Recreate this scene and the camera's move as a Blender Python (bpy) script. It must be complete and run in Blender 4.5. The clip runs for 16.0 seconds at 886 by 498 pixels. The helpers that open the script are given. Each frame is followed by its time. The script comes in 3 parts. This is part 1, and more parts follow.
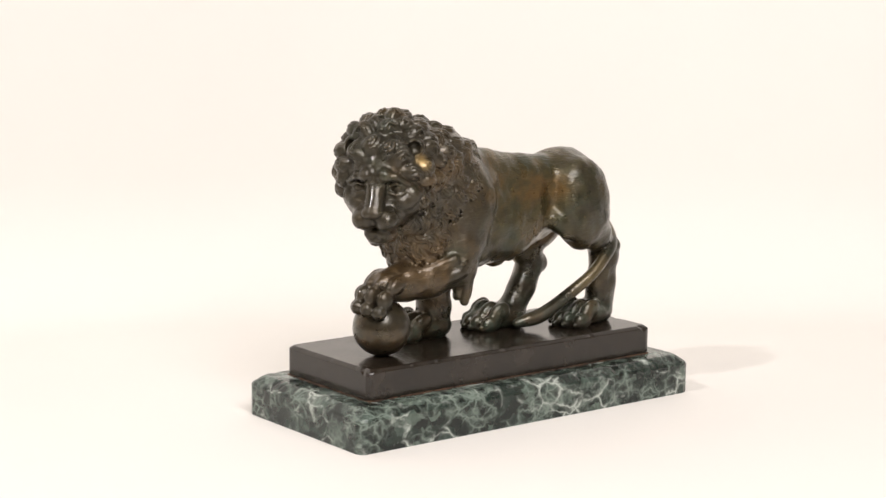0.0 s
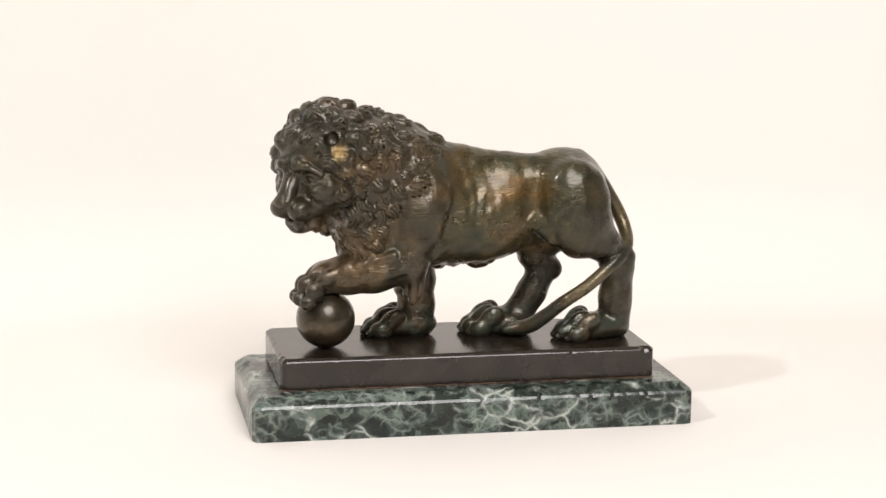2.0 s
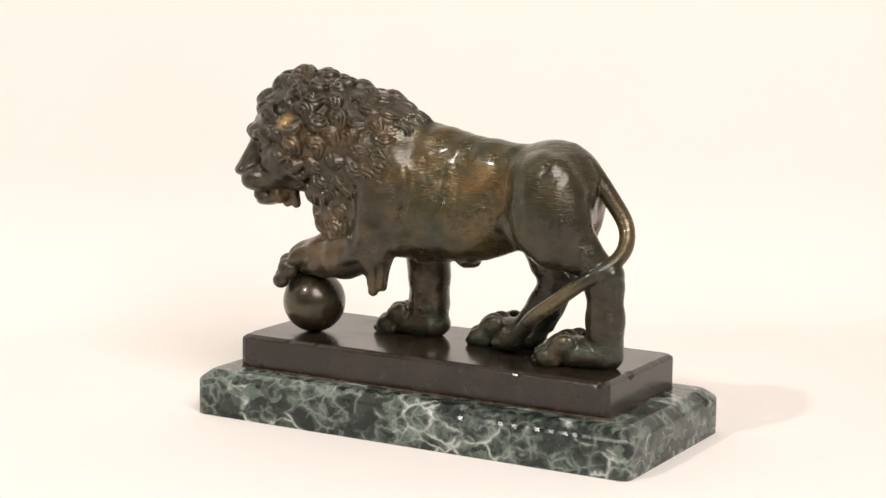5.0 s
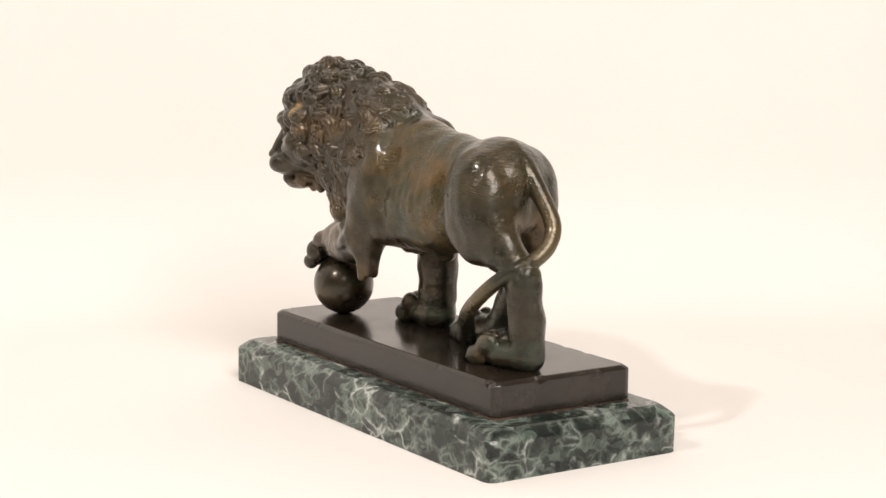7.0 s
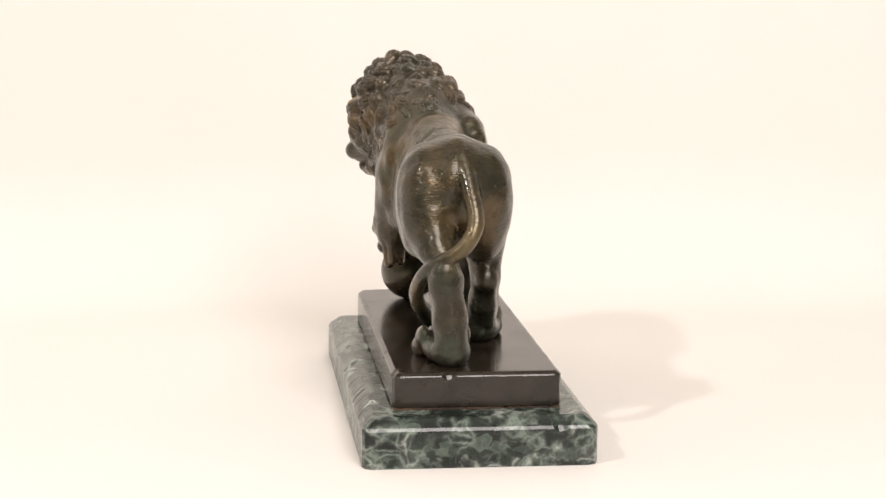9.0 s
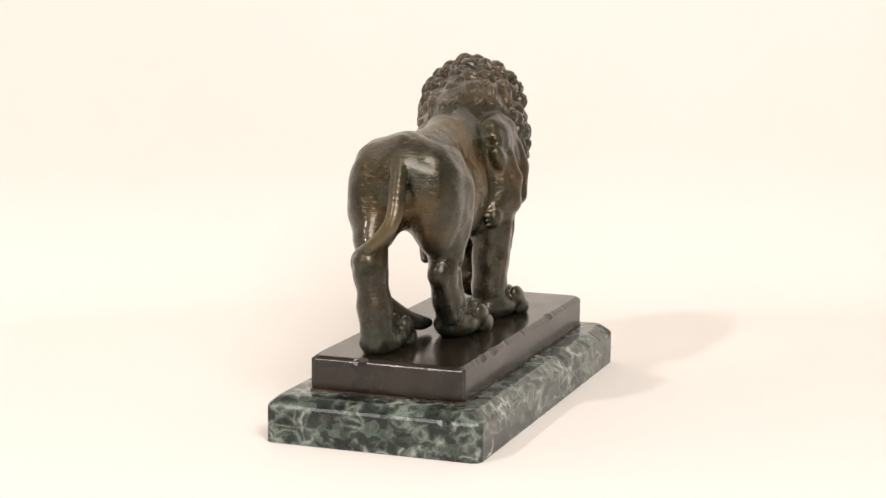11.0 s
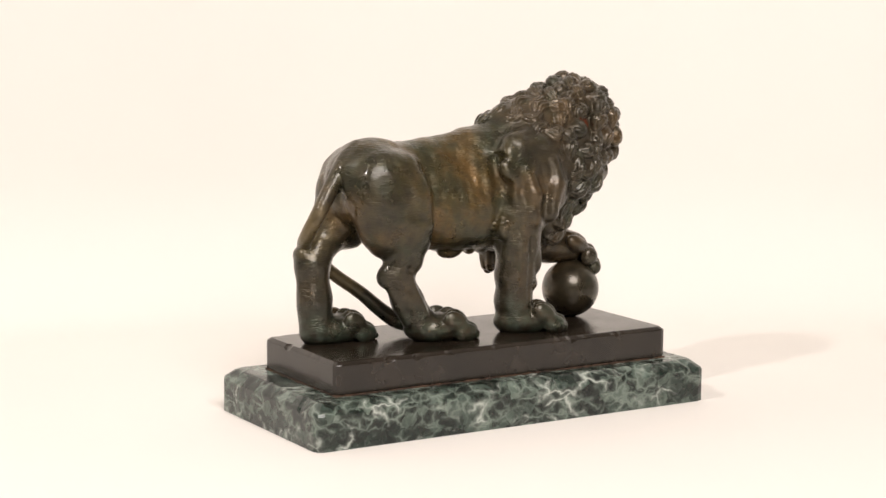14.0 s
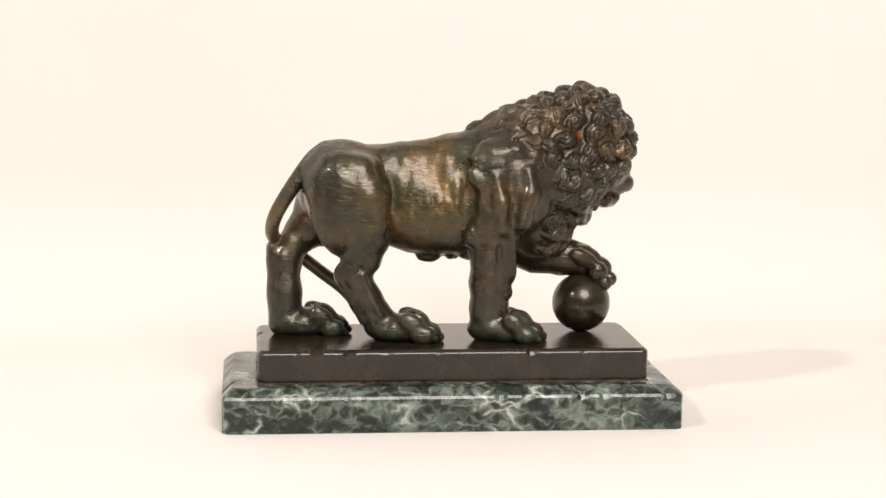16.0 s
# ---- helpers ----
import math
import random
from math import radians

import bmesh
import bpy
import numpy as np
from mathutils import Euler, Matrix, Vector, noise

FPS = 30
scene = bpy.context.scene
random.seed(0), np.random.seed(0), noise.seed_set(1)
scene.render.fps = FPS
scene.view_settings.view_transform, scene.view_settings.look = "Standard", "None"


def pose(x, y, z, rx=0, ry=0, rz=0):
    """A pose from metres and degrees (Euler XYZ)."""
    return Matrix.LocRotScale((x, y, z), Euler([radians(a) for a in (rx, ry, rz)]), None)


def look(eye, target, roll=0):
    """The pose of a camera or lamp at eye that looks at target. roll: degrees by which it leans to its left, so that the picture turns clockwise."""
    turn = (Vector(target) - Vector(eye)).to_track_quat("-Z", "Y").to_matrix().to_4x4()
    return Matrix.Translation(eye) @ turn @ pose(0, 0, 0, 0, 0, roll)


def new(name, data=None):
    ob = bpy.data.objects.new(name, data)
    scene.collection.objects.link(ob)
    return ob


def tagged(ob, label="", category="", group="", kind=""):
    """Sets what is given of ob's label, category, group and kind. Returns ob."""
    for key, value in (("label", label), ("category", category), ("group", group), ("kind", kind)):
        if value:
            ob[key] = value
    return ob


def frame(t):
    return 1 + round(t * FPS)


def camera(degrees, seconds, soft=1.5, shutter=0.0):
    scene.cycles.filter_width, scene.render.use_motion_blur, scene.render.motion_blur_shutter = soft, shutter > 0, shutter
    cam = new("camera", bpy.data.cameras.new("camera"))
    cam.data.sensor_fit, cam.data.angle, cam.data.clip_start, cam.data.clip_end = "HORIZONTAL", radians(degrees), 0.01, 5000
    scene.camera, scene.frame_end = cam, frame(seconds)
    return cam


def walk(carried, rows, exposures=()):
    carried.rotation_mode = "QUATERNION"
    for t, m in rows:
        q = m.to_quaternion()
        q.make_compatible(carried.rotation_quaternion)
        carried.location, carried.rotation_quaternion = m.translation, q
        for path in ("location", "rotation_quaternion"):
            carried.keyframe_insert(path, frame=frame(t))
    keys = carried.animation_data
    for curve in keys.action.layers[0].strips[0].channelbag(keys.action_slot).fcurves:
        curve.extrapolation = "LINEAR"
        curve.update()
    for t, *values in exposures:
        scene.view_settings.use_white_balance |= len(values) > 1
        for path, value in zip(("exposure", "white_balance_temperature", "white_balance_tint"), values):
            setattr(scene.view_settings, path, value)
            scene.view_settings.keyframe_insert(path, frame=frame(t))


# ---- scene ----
cam = camera(25.97, 16.0, soft=1.5)


def shot(t, away, high, pan, tilt, lean):
    """A row of the camera's way: its distance before the turntable's axis, its height, and its pan, tilt and lean in degrees."""
    p, q = radians(pan), radians(tilt)
    eye = Vector((0, -away, high))
    return t, look(eye, eye + Vector((math.sin(p) * math.cos(q), math.cos(p) * math.cos(q), -math.sin(q))), lean)


walk(cam, [
    shot(0.0, 1.1432, 0.2898, -1.01, 9.68, 0.59),
    shot(0.5, 1.1405, 0.2998, -0.91, 10.15, 0.55),
    shot(1.0, 1.1376, 0.3002, -0.80, 10.20, 0.52),
    shot(1.5, 1.1270, 0.3067, -0.58, 10.65, 0.50),
    shot(2.0, 1.0979, 0.2955, -0.49, 10.37, 0.54),
    shot(2.5, 1.0678, 0.2838, -0.71, 10.04, 0.58),
    shot(3.0, 1.0232, 0.2656, -0.60, 9.48, 0.69),
    shot(3.5, 0.9891, 0.2517, -0.47, 9.05, 0.72),
    shot(5.8, 0.9926, 0.2485, -0.33, 9.03, 0.89),
    shot(6.0, 0.9940, 0.2451, -0.24, 8.82, 0.88),
    shot(6.5, 0.9969, 0.2483, -0.05, 9.04, 0.88),
    shot(7.0, 1.0019, 0.2487, 0.00, 9.07, 0.82),
    shot(7.5, 1.0077, 0.2503, -0.03, 9.16, 0.77),
    shot(8.0, 1.0107, 0.2455, -0.13, 8.90, 0.72),
    shot(8.5, 1.0226, 0.2621, -0.23, 9.73, 0.71),
    shot(9.0, 1.0202, 0.2613, -0.22, 9.81, 0.72),
    shot(9.2, 1.0241, 0.2627, -0.21, 9.87, 0.72),
    shot(11.5, 1.0469, 0.2504, -0.49, 9.05, 0.61),
    shot(12.0, 1.0509, 0.2511, -0.60, 9.11, 0.57),
    shot(12.5, 1.0550, 0.2493, -0.74, 9.00, 0.52),
    shot(13.0, 1.0629, 0.2520, -0.85, 9.06, 0.51),
    shot(13.5, 1.0635, 0.2512, -0.81, 9.00, 0.52),
    shot(14.0, 1.0690, 0.2465, -0.76, 8.37, 0.56),
    shot(14.5, 1.0740, 0.2415, -0.64, 7.85, 0.57),
    shot(15.0, 1.0766, 0.2415, -0.38, 7.81, 0.60),
    shot(15.5, 1.0777, 0.2451, -0.32, 8.06, 0.63),
    shot(16.0, 1.0776, 0.2454, -0.11, 8.09, 0.65),
], [(0.0, -0.02, 6260, 13.5), (3.5, -0.02, 6330, 14.5), (6.0, -0.02, 6500, 15.2), (16.0, -0.02, 6540, 15.2)])

TURNS = [
    (0.0, 38.96),
    (0.5, 31.77),
    (1.0, 24.58),
    (1.5, 17.50),
    (2.0, 11.69),
    (2.5, 4.55),
    (3.0, -1.41),
    (3.5, -9.06),
    (5.8, -40.21),
    (6.0, -43.28),
    (6.5, -49.72),
    (7.0, -56.14),
    (7.5, -62.58),
    (8.0, -69.37),
    (8.5, -75.70),
    (9.0, -82.58),
    (9.2, -85.19),
    (11.5, -115.79),
    (12.0, -122.12),
    (12.5, -128.46),
    (13.0, -135.27),
    (13.5, -141.51),
    (14.0, -147.66),
    (14.5, -154.01),
    (15.0, -160.55),
    (15.5, -167.49),
    (16.0, -174.01),
]
# ---- light ----
world = bpy.data.worlds.new("room_light")
scene.world = world
world.use_nodes = True
world.node_tree.nodes["Background"].inputs[0].default_value = (1.0, 0.93, 0.82, 1)
world.node_tree.nodes["Background"].inputs[1].default_value = 0.05


def lamp(name, eye, target, size, watts, colour):
    data = bpy.data.lights.new(name, "AREA")
    data.shape, data.size, data.energy, data.color = "DISK", size, watts, colour
    ob = new(name, data)
    ob.matrix_world = look(eye, target)
    return ob


# the studio lamp that throws the one distinct shadow, and an added, unseen soft fill for the paper and the statue's
# front
lamp("key_lamp", (-1.00, -0.90, 1.32), (0, 0, 0.08), 0.07, 11, (1.0, 0.945, 0.88))
lamp("soft_fill", (0.35, -1.22, 1.25), (0.05, 0.4, 0.35), 1.0, 31.5, (1.0, 0.948, 0.895))

# ---- materials ----
def material(name):
    m = bpy.data.materials.new(name)
    m.use_nodes = True
    nt = m.node_tree
    return m, nt, nt.nodes["Principled BSDF"]


def node(nt, kind, **sockets):
    n = nt.nodes.new(kind)
    for key, value in sockets.items():
        n.inputs[key.replace("_", " ")].default_value = value
    return n


def coords(nt, stretch=(1, 1, 1)):
    tc = nt.nodes.new("ShaderNodeTexCoord")
    mp = nt.nodes.new("ShaderNodeMapping")
    mp.inputs["Scale"].default_value = stretch
    nt.links.new(tc.outputs["Object"], mp.inputs["Vector"])
    return mp.outputs["Vector"]


def noise_tex(nt, vec, scale, detail=4, rough=0.55, warp=0.0):
    n = node(nt, "ShaderNodeTexNoise", Scale=scale, Detail=detail, Roughness=rough, Distortion=warp)
    nt.links.new(vec, n.inputs["Vector"])
    return n.outputs["Fac"]


def ramp(nt, fac, *stops):
    n = nt.nodes.new("ShaderNodeValToRGB")
    while len(n.color_ramp.elements) < len(stops):
        n.color_ramp.elements.new(0.5)
    for e, (at, c) in zip(n.color_ramp.elements, stops):
        e.position = at
        e.color = (*c, 1) if len(c) == 3 else c
    nt.links.new(fac, n.inputs["Fac"])
    return n.outputs["Color"]


def grey(v):
    return (v, v, v)


def mix(nt, fac, a, b, how="MIX"):
    n = nt.nodes.new("ShaderNodeMix")
    n.data_type, n.blend_type = "RGBA", how
    for socket, value in ((n.inputs[0], fac), (n.inputs[6], a), (n.inputs[7], b)):
        if isinstance(value, bpy.types.NodeSocket):
            nt.links.new(value, socket)
        else:
            socket.default_value = value if isinstance(value, (int, float)) else (*value, 1)
    return n.outputs[2]


def bump(nt, height, strength, distance, under=None):
    n = node(nt, "ShaderNodeBump", Strength=strength, Distance=distance)
    nt.links.new(height, n.inputs["Height"])
    if under is not None:
        nt.links.new(under, n.inputs["Normal"])
    return n.outputs["Normal"]


def spot(nt, vec, centre, inner, outer):
    """1 within a ragged patch about a place, 0 outside."""
    d = nt.nodes.new("ShaderNodeVectorMath")
    d.operation = "DISTANCE"
    nt.links.new(vec, d.inputs[0])
    d.inputs[1].default_value = centre
    n = nt.nodes.new("ShaderNodeMath")
    n.operation = "MULTIPLY_ADD"
    nt.links.new(noise_tex(nt, vec, 150, 3), n.inputs[0])
    n.inputs[1].default_value = outer
    nt.links.new(d.outputs["Value"], n.inputs[2])
    return ramp(nt, n.outputs[0], (inner + outer * 0.5, grey(1)), (outer * 1.5, grey(0)))


def bronze_material(name, fur=1.0, lion=True):
    """Dark patinated bronze: black-brown on the mane, partly its shade put into the colour, olive and gold-brown on the
    flanks, rubbed on the ridges, chased with short strokes.
    """
    m, nt, b = material(name)
    v = coords(nt)
    big = noise_tex(nt, v, 26, 4, 0.6, 0.5)
    fine = noise_tex(nt, v, 170, 5, 0.65)
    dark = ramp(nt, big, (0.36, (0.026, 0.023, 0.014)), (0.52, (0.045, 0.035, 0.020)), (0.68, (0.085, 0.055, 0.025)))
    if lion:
        # flanks paler in patina; the contrast also paints the mane's shade into its tone
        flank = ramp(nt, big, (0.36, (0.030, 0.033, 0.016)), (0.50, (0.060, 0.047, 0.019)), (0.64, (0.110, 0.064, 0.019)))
        worn_and_lit = spot(nt, v, (0.020, -0.007, 0.128), 0.030, 0.062)
        dark = mix(nt, worn_and_lit, dark, flank)
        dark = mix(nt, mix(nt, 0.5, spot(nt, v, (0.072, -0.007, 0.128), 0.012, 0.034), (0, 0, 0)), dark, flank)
    patina = mix(nt, 0.6, dark, ramp(nt, fine, (0.3, grey(0.7)), (0.7, grey(1.7))), "MULTIPLY")
    green = ramp(nt, noise_tex(nt, v, 38, 4, 0.6, 0.6), (0.54, grey(0)), (0.68, grey(0.6)))
    patina = mix(nt, green, patina, (0.034, 0.042, 0.024))
    if lion:
        for place in ((0.097, -0.004, 0.106), (0.070, -0.0275, 0.0755)):
            patina = mix(nt, mix(nt, 0.3, spot(nt, v, place, 0.010, 0.020), (0, 0, 0)), patina, (0.135, 0.105, 0.050))
        z = nt.nodes.new("ShaderNodeSeparateXYZ")
        nt.links.new(v, z.inputs[0])
        low = ramp(nt, z.outputs["Z"], (0.048, grey(0.8)), (0.066, grey(0)))
        low = mix(nt, 1.0, low, ramp(nt, noise_tex(nt, v, 120, 4), (0.40, grey(0)), (0.62, grey(1))), "MULTIPLY")
        patina = mix(nt, low, patina, (0.055, 0.075, 0.052))
    geo = nt.nodes.new("ShaderNodeNewGeometry")
    rub = ramp(nt, geo.outputs["Pointiness"], (0.52, grey(0)), (0.60, grey(1)))
    rub = mix(nt, 1.0, rub, ramp(nt, noise_tex(nt, v, 60, 3), (0.45, grey(0.0)), (0.68, grey(0.75))), "MULTIPLY")
    colour = mix(nt, rub, patina, (0.21, 0.135, 0.058))
    if lion:
        colour = mix(nt, spot(nt, v, (-0.0765, -0.047, 0.158), 0.0008, 0.0040), colour, (0.62, 0.43, 0.17))
        colour = mix(nt, spot(nt, v, (-0.0695, 0.0085, 0.157), 0.0014, 0.0050), colour, (0.42, 0.075, 0.022))
    nt.links.new(colour, b.inputs["Base Color"])
    b.inputs["Metallic"].default_value = 0.55
    b.inputs["Specular IOR Level"].default_value = 0.5
    b.inputs["Coat Weight"].default_value = 0.35
    b.inputs["Coat Roughness"].default_value = 0.14
    nt.links.new(ramp(nt, noise_tex(nt, v, 90, 4), (0.3, grey(0.23)), (0.7, grey(0.39))), b.inputs["Roughness"])
    strokes = noise_tex(nt, coords(nt, (240, 260, 1000)), 1.0, 2, 0.5, 0.8)
    n = bump(nt, strokes, 0.45 * fur, 0.0011)
    n = bump(nt, noise_tex(nt, v, 420, 3), 0.25, 0.0004, n)
    nt.links.new(n, b.inputs["Normal"])
    return m


def plinth_material():
    """Polished black stone, dusty and finely scratched, with a few pale nicks."""
    m, nt, b = material("black_stone")
    v = coords(nt)
    base = ramp(nt, noise_tex(nt, v, 45, 6, 0.6), (0.35, (0.012, 0.009, 0.006)), (0.7, (0.027, 0.020, 0.014)))
    nick = ramp(nt, noise_tex(nt, v, 190, 2), (0.83, grey(0)), (0.86, grey(0.4)))
    nt.links.new(mix(nt, nick, base, (0.12, 0.11, 0.10)), b.inputs["Base Color"])
    nt.links.new(ramp(nt, noise_tex(nt, v, 30, 5, 0.6), (0.3, grey(0.12)), (0.75, grey(0.28))), b.inputs["Roughness"])
    n = bump(nt, noise_tex(nt, v, 260, 4), 0.10, 0.0005)
    nt.links.new(n, b.inputs["Normal"])
    return m


def marble_material():
    """Dark green serpentine marble, broken up by a net of pale green and white veins."""
    m, nt, b = material("green_marble")
    v = coords(nt)
    warp = nt.nodes.new("ShaderNodeTexNoise")
    warp.inputs["Scale"].default_value, warp.inputs["Detail"].default_value = 95, 5
    nt.links.new(v, warp.inputs["Vector"])
    add = nt.nodes.new("ShaderNodeVectorMath")
    add.operation = "MULTIPLY_ADD"
    nt.links.new(warp.outputs["Color"], add.inputs[0])
    add.inputs[1].default_value = (0.013, 0.013, 0.013)
    nt.links.new(v, add.inputs[2])
    w = add.outputs[0]

    def veins(scale, wide, stretch):
        mp = nt.nodes.new("ShaderNodeMapping")
        mp.inputs["Scale"].default_value = stretch
        mp.inputs["Rotation"].default_value = (0.3, 0.5, 0.4)
        nt.links.new(w, mp.inputs["Vector"])
        n = nt.nodes.new("ShaderNodeTexVoronoi")
        n.feature = "DISTANCE_TO_EDGE"
        n.inputs["Scale"].default_value = scale
        nt.links.new(mp.outputs["Vector"], n.inputs["Vector"])
        return ramp(nt, n.outputs["Distance"], (0.0, grey(1)), (wide, grey(0.25)), (wide * 2.4, grey(0)))

    def flakes(scale, stretch):
        mp = nt.nodes.new("ShaderNodeMapping")
        mp.inputs["Scale"].default_value = stretch
        mp.inputs["Rotation"].default_value = (0.5, 0.7, 0.2)
        nt.links.new(w, mp.inputs["Vector"])
        n = nt.nodes.new("ShaderNodeTexVoronoi")
        n.inputs["Scale"].default_value = scale
        nt.links.new(mp.outputs["Vector"], n.inputs["Vector"])
        return n.outputs["Color"]

    dark = ramp(nt, flakes(115, (1, 1, 1.6)), (0.34, (0.006, 0.010, 0.008)), (0.64, (0.012, 0.021, 0.016)), (0.74, (0.038, 0.056, 0.045)), (0.92, (0.085, 0.112, 0.090)))
    dark = mix(nt, 0.8, dark, ramp(nt, noise_tex(nt, w, 260, 4, 0.6), (0.3, grey(0.45)), (0.7, grey(1.6))), "MULTIPLY")
    patchy = ramp(nt, noise_tex(nt, v, 62, 4), (0.42, grey(0.05)), (0.58, grey(1)))
    c = mix(nt, mix(nt, 1.0, veins(100, 0.11, (1, 1, 1.6)), patchy, "MULTIPLY"), dark, (0.165, 0.205, 0.172))
    c = mix(nt, mix(nt, 1.0, veins(190, 0.10, (1, 1, 1.4)), ramp(nt, noise_tex(nt, v, 60, 4), (0.50, grey(0)), (0.64, grey(0.6))), "MULTIPLY"), c, (0.14, 0.18, 0.15))
    c = mix(nt, mix(nt, 1.0, veins(58, 0.06, (1, 1, 1.6)), ramp(nt, noise_tex(nt, v, 44, 4), (0.50, grey(0)), (0.62, grey(1))), "MULTIPLY"), c, (0.44, 0.48, 0.43))
    nt.links.new(c, b.inputs["Base Color"])
    nt.links.new(ramp(nt, noise_tex(nt, v, 50, 4), (0.3, grey(0.16)), (0.7, grey(0.34))), b.inputs["Roughness"])
    nt.links.new(bump(nt, noise_tex(nt, v, 300, 4), 0.08, 0.0004), b.inputs["Normal"])
    return m


def plain_material(name, colour, rough, scale, vary, relief):
    m, nt, b = material(name)
    v = coords(nt)
    lo, hi = [tuple(c * f for c in colour) for f in (1 - vary, 1 + vary)]
    nt.links.new(ramp(nt, noise_tex(nt, v, scale, 5), (0.3, lo), (0.7, hi)), b.inputs["Base Color"])
    b.inputs["Roughness"].default_value = rough
    nt.links.new(bump(nt, noise_tex(nt, v, scale * 12, 4), relief, 0.0006), b.inputs["Normal"])
    return m


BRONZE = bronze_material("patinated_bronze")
BALL_BRONZE = bronze_material("smooth_bronze", 0.10, False)
BLACK_STONE = plinth_material()
MARBLE = marble_material()
GLUE = plain_material("old_glue", (0.060, 0.032, 0.018), 0.7, 70, 0.8, 0.4)
PAPER = plain_material("white_paper", (0.78, 0.756, 0.711), 0.85, 3, 0.012, 0.05)
PAINT = plain_material("wall_paint", (0.66, 0.63, 0.58), 0.9, 2, 0.05, 0.05)
CARPET = plain_material("wood_floor", (0.24, 0.19, 0.14), 0.9, 8, 0.2, 0.1)
SCRAP_GREY = plain_material("scrap_paper", (0.50, 0.46, 0.38), 0.8, 300, 0.2, 0.2)

# ---- the place ----
def mesh_object(name, bm, mat, smooth=False):
    me = bpy.data.meshes.new(name)
    bmesh.ops.recalc_face_normals(bm, faces=bm.faces[:])
    bm.to_mesh(me)
    bm.free()
    me.materials.append(mat)
    if smooth:
        me.polygons.foreach_set("use_smooth", [True] * len(me.polygons))
    return new(name, me)


def part(name, bm, mat, parent, label="", smooth=False):
    ob = mesh_object(name, bm, mat, smooth)
    ob.parent = parent
    return tagged(ob, label)


def box_bm(lo, hi):
    bm = bmesh.new()
    bmesh.ops.create_cube(bm, size=1)
    for v in bm.verts:
        v.co = Vector([a + (b - a) * (c + 0.5) for a, b, c in zip(lo, hi, v.co)])
    return bm


def slab_wall(name, lo, hi, mat, label):
    return tagged(mesh_object(name, box_bm(lo, hi), mat), label, "room", kind="structure")


# a plain room round the table, unseen, added for bounced light and reflections
slab_wall("floor", (-2.0, -2.2, -0.80), (2.0, 1.6, -0.76), CARPET, "plain brown floor of the room, unseen, added")
slab_wall("wall_north", (-2.0, 1.6, -0.80), (2.0, 1.7, 2.0), PAINT, "plain painted room wall, unseen, added to bounce light")
slab_wall("wall_south", (-2.0, -2.3, -0.80), (2.0, -2.2, 2.0), PAINT, "plain painted room wall, unseen, added to bounce light")
slab_wall("wall_west", (-2.1, -2.3, -0.80), (-2.0, 1.7, 2.0), PAINT, "plain painted room wall, unseen, added to bounce light")
slab_wall("wall_east", (2.0, -2.3, -0.80), (2.1, 1.7, 2.0), PAINT, "plain painted room wall, unseen, added to bounce light")
slab_wall("ceiling", (-2.1, -2.3, 2.0), (2.1, 1.7, 2.08), PAINT, "plain painted ceiling, unseen, added to bounce light")


def paper_sweep():
    """White paper that lies on the table and rises behind the statue in a wide bend, nearer on one side."""
    def foot(x):
        return 0.34 + 0.02 * x - 0.62 * max(0.0, -x - 0.10) ** 1.5

    bm = bmesh.new()
    rows = []
    bend, high = 0.10, 1.25
    for i in range(41):
        x = -0.95 + 1.9 * i / 40
        y0 = foot(x)
        line = [(-0.62 + (y0 - bend + 0.62) * k / 4, 0) for k in range(5)]
        for k in range(1, 9):
            a = math.pi / 2 * k / 8
            line.append((y0 - bend + bend * math.sin(a), bend * (1 - math.cos(a))))
        line += [(y0 + 0.02, 0.5), (y0 + 0.05, high)]
        rows.append([bm.verts.new((x, y, z - 0.0013)) for y, z in line])
    for a, b in zip(rows, rows[1:]):
        for j in range(len(a) - 1):
            bm.faces.new((a[j], a[j + 1], b[j + 1], b[j]))
    ob = mesh_object("backdrop", bm, PAPER, True)
    thick = ob.modifiers.new("thickness", "SOLIDIFY")
    thick.thickness, thick.offset = 0.0012, -1
    return tagged(ob, "seamless white paper sweep under and behind the statue", "backdrop", kind="structure")


paper_sweep()


def table():
    top = new("table")
    tagged(top, "plain table hidden under the white paper sweep", "table")
    part("tabletop", box_bm((-0.97, -0.64, -0.040), (0.97, 0.36, -0.0046)), PAINT, top)
    for x in (-0.92, 0.92):
        for y in (-0.59, 0.31):
            part("leg", box_bm((x - 0.025, y - 0.025, -0.76), (x + 0.025, y + 0.025, -0.040)), PAINT, top)


table()

# ---- the statue ----
# Sculpted as a distance field in millimetres: x from tail to head is negative, z counts from the paper.
STEP = 0.50
LOW, HIGH = np.array((-122.0, -64.0, 40.5)), np.array((110.0, 42.0, 192.0))
SIZE = np.ceil((HIGH - LOW) / STEP).astype(int) + 1
FIELD = np.full(SIZE, 12.0, np.float32)


def block(lo, hi):
    a = np.clip(np.floor((np.asarray(lo) - LOW) / STEP).astype(int), 0, SIZE - 1)
    b = np.clip(np.ceil((np.asarray(hi) - LOW) / STEP).astype(int) + 1, 1, SIZE)
    cut = tuple(slice(i, j) for i, j in zip(a, b))
    axes = [(LOW[k] + STEP * np.arange(a[k], b[k])).astype(np.float32) for k in range(3)]
    return cut, np.meshgrid(*axes, indexing="ij", sparse=True)


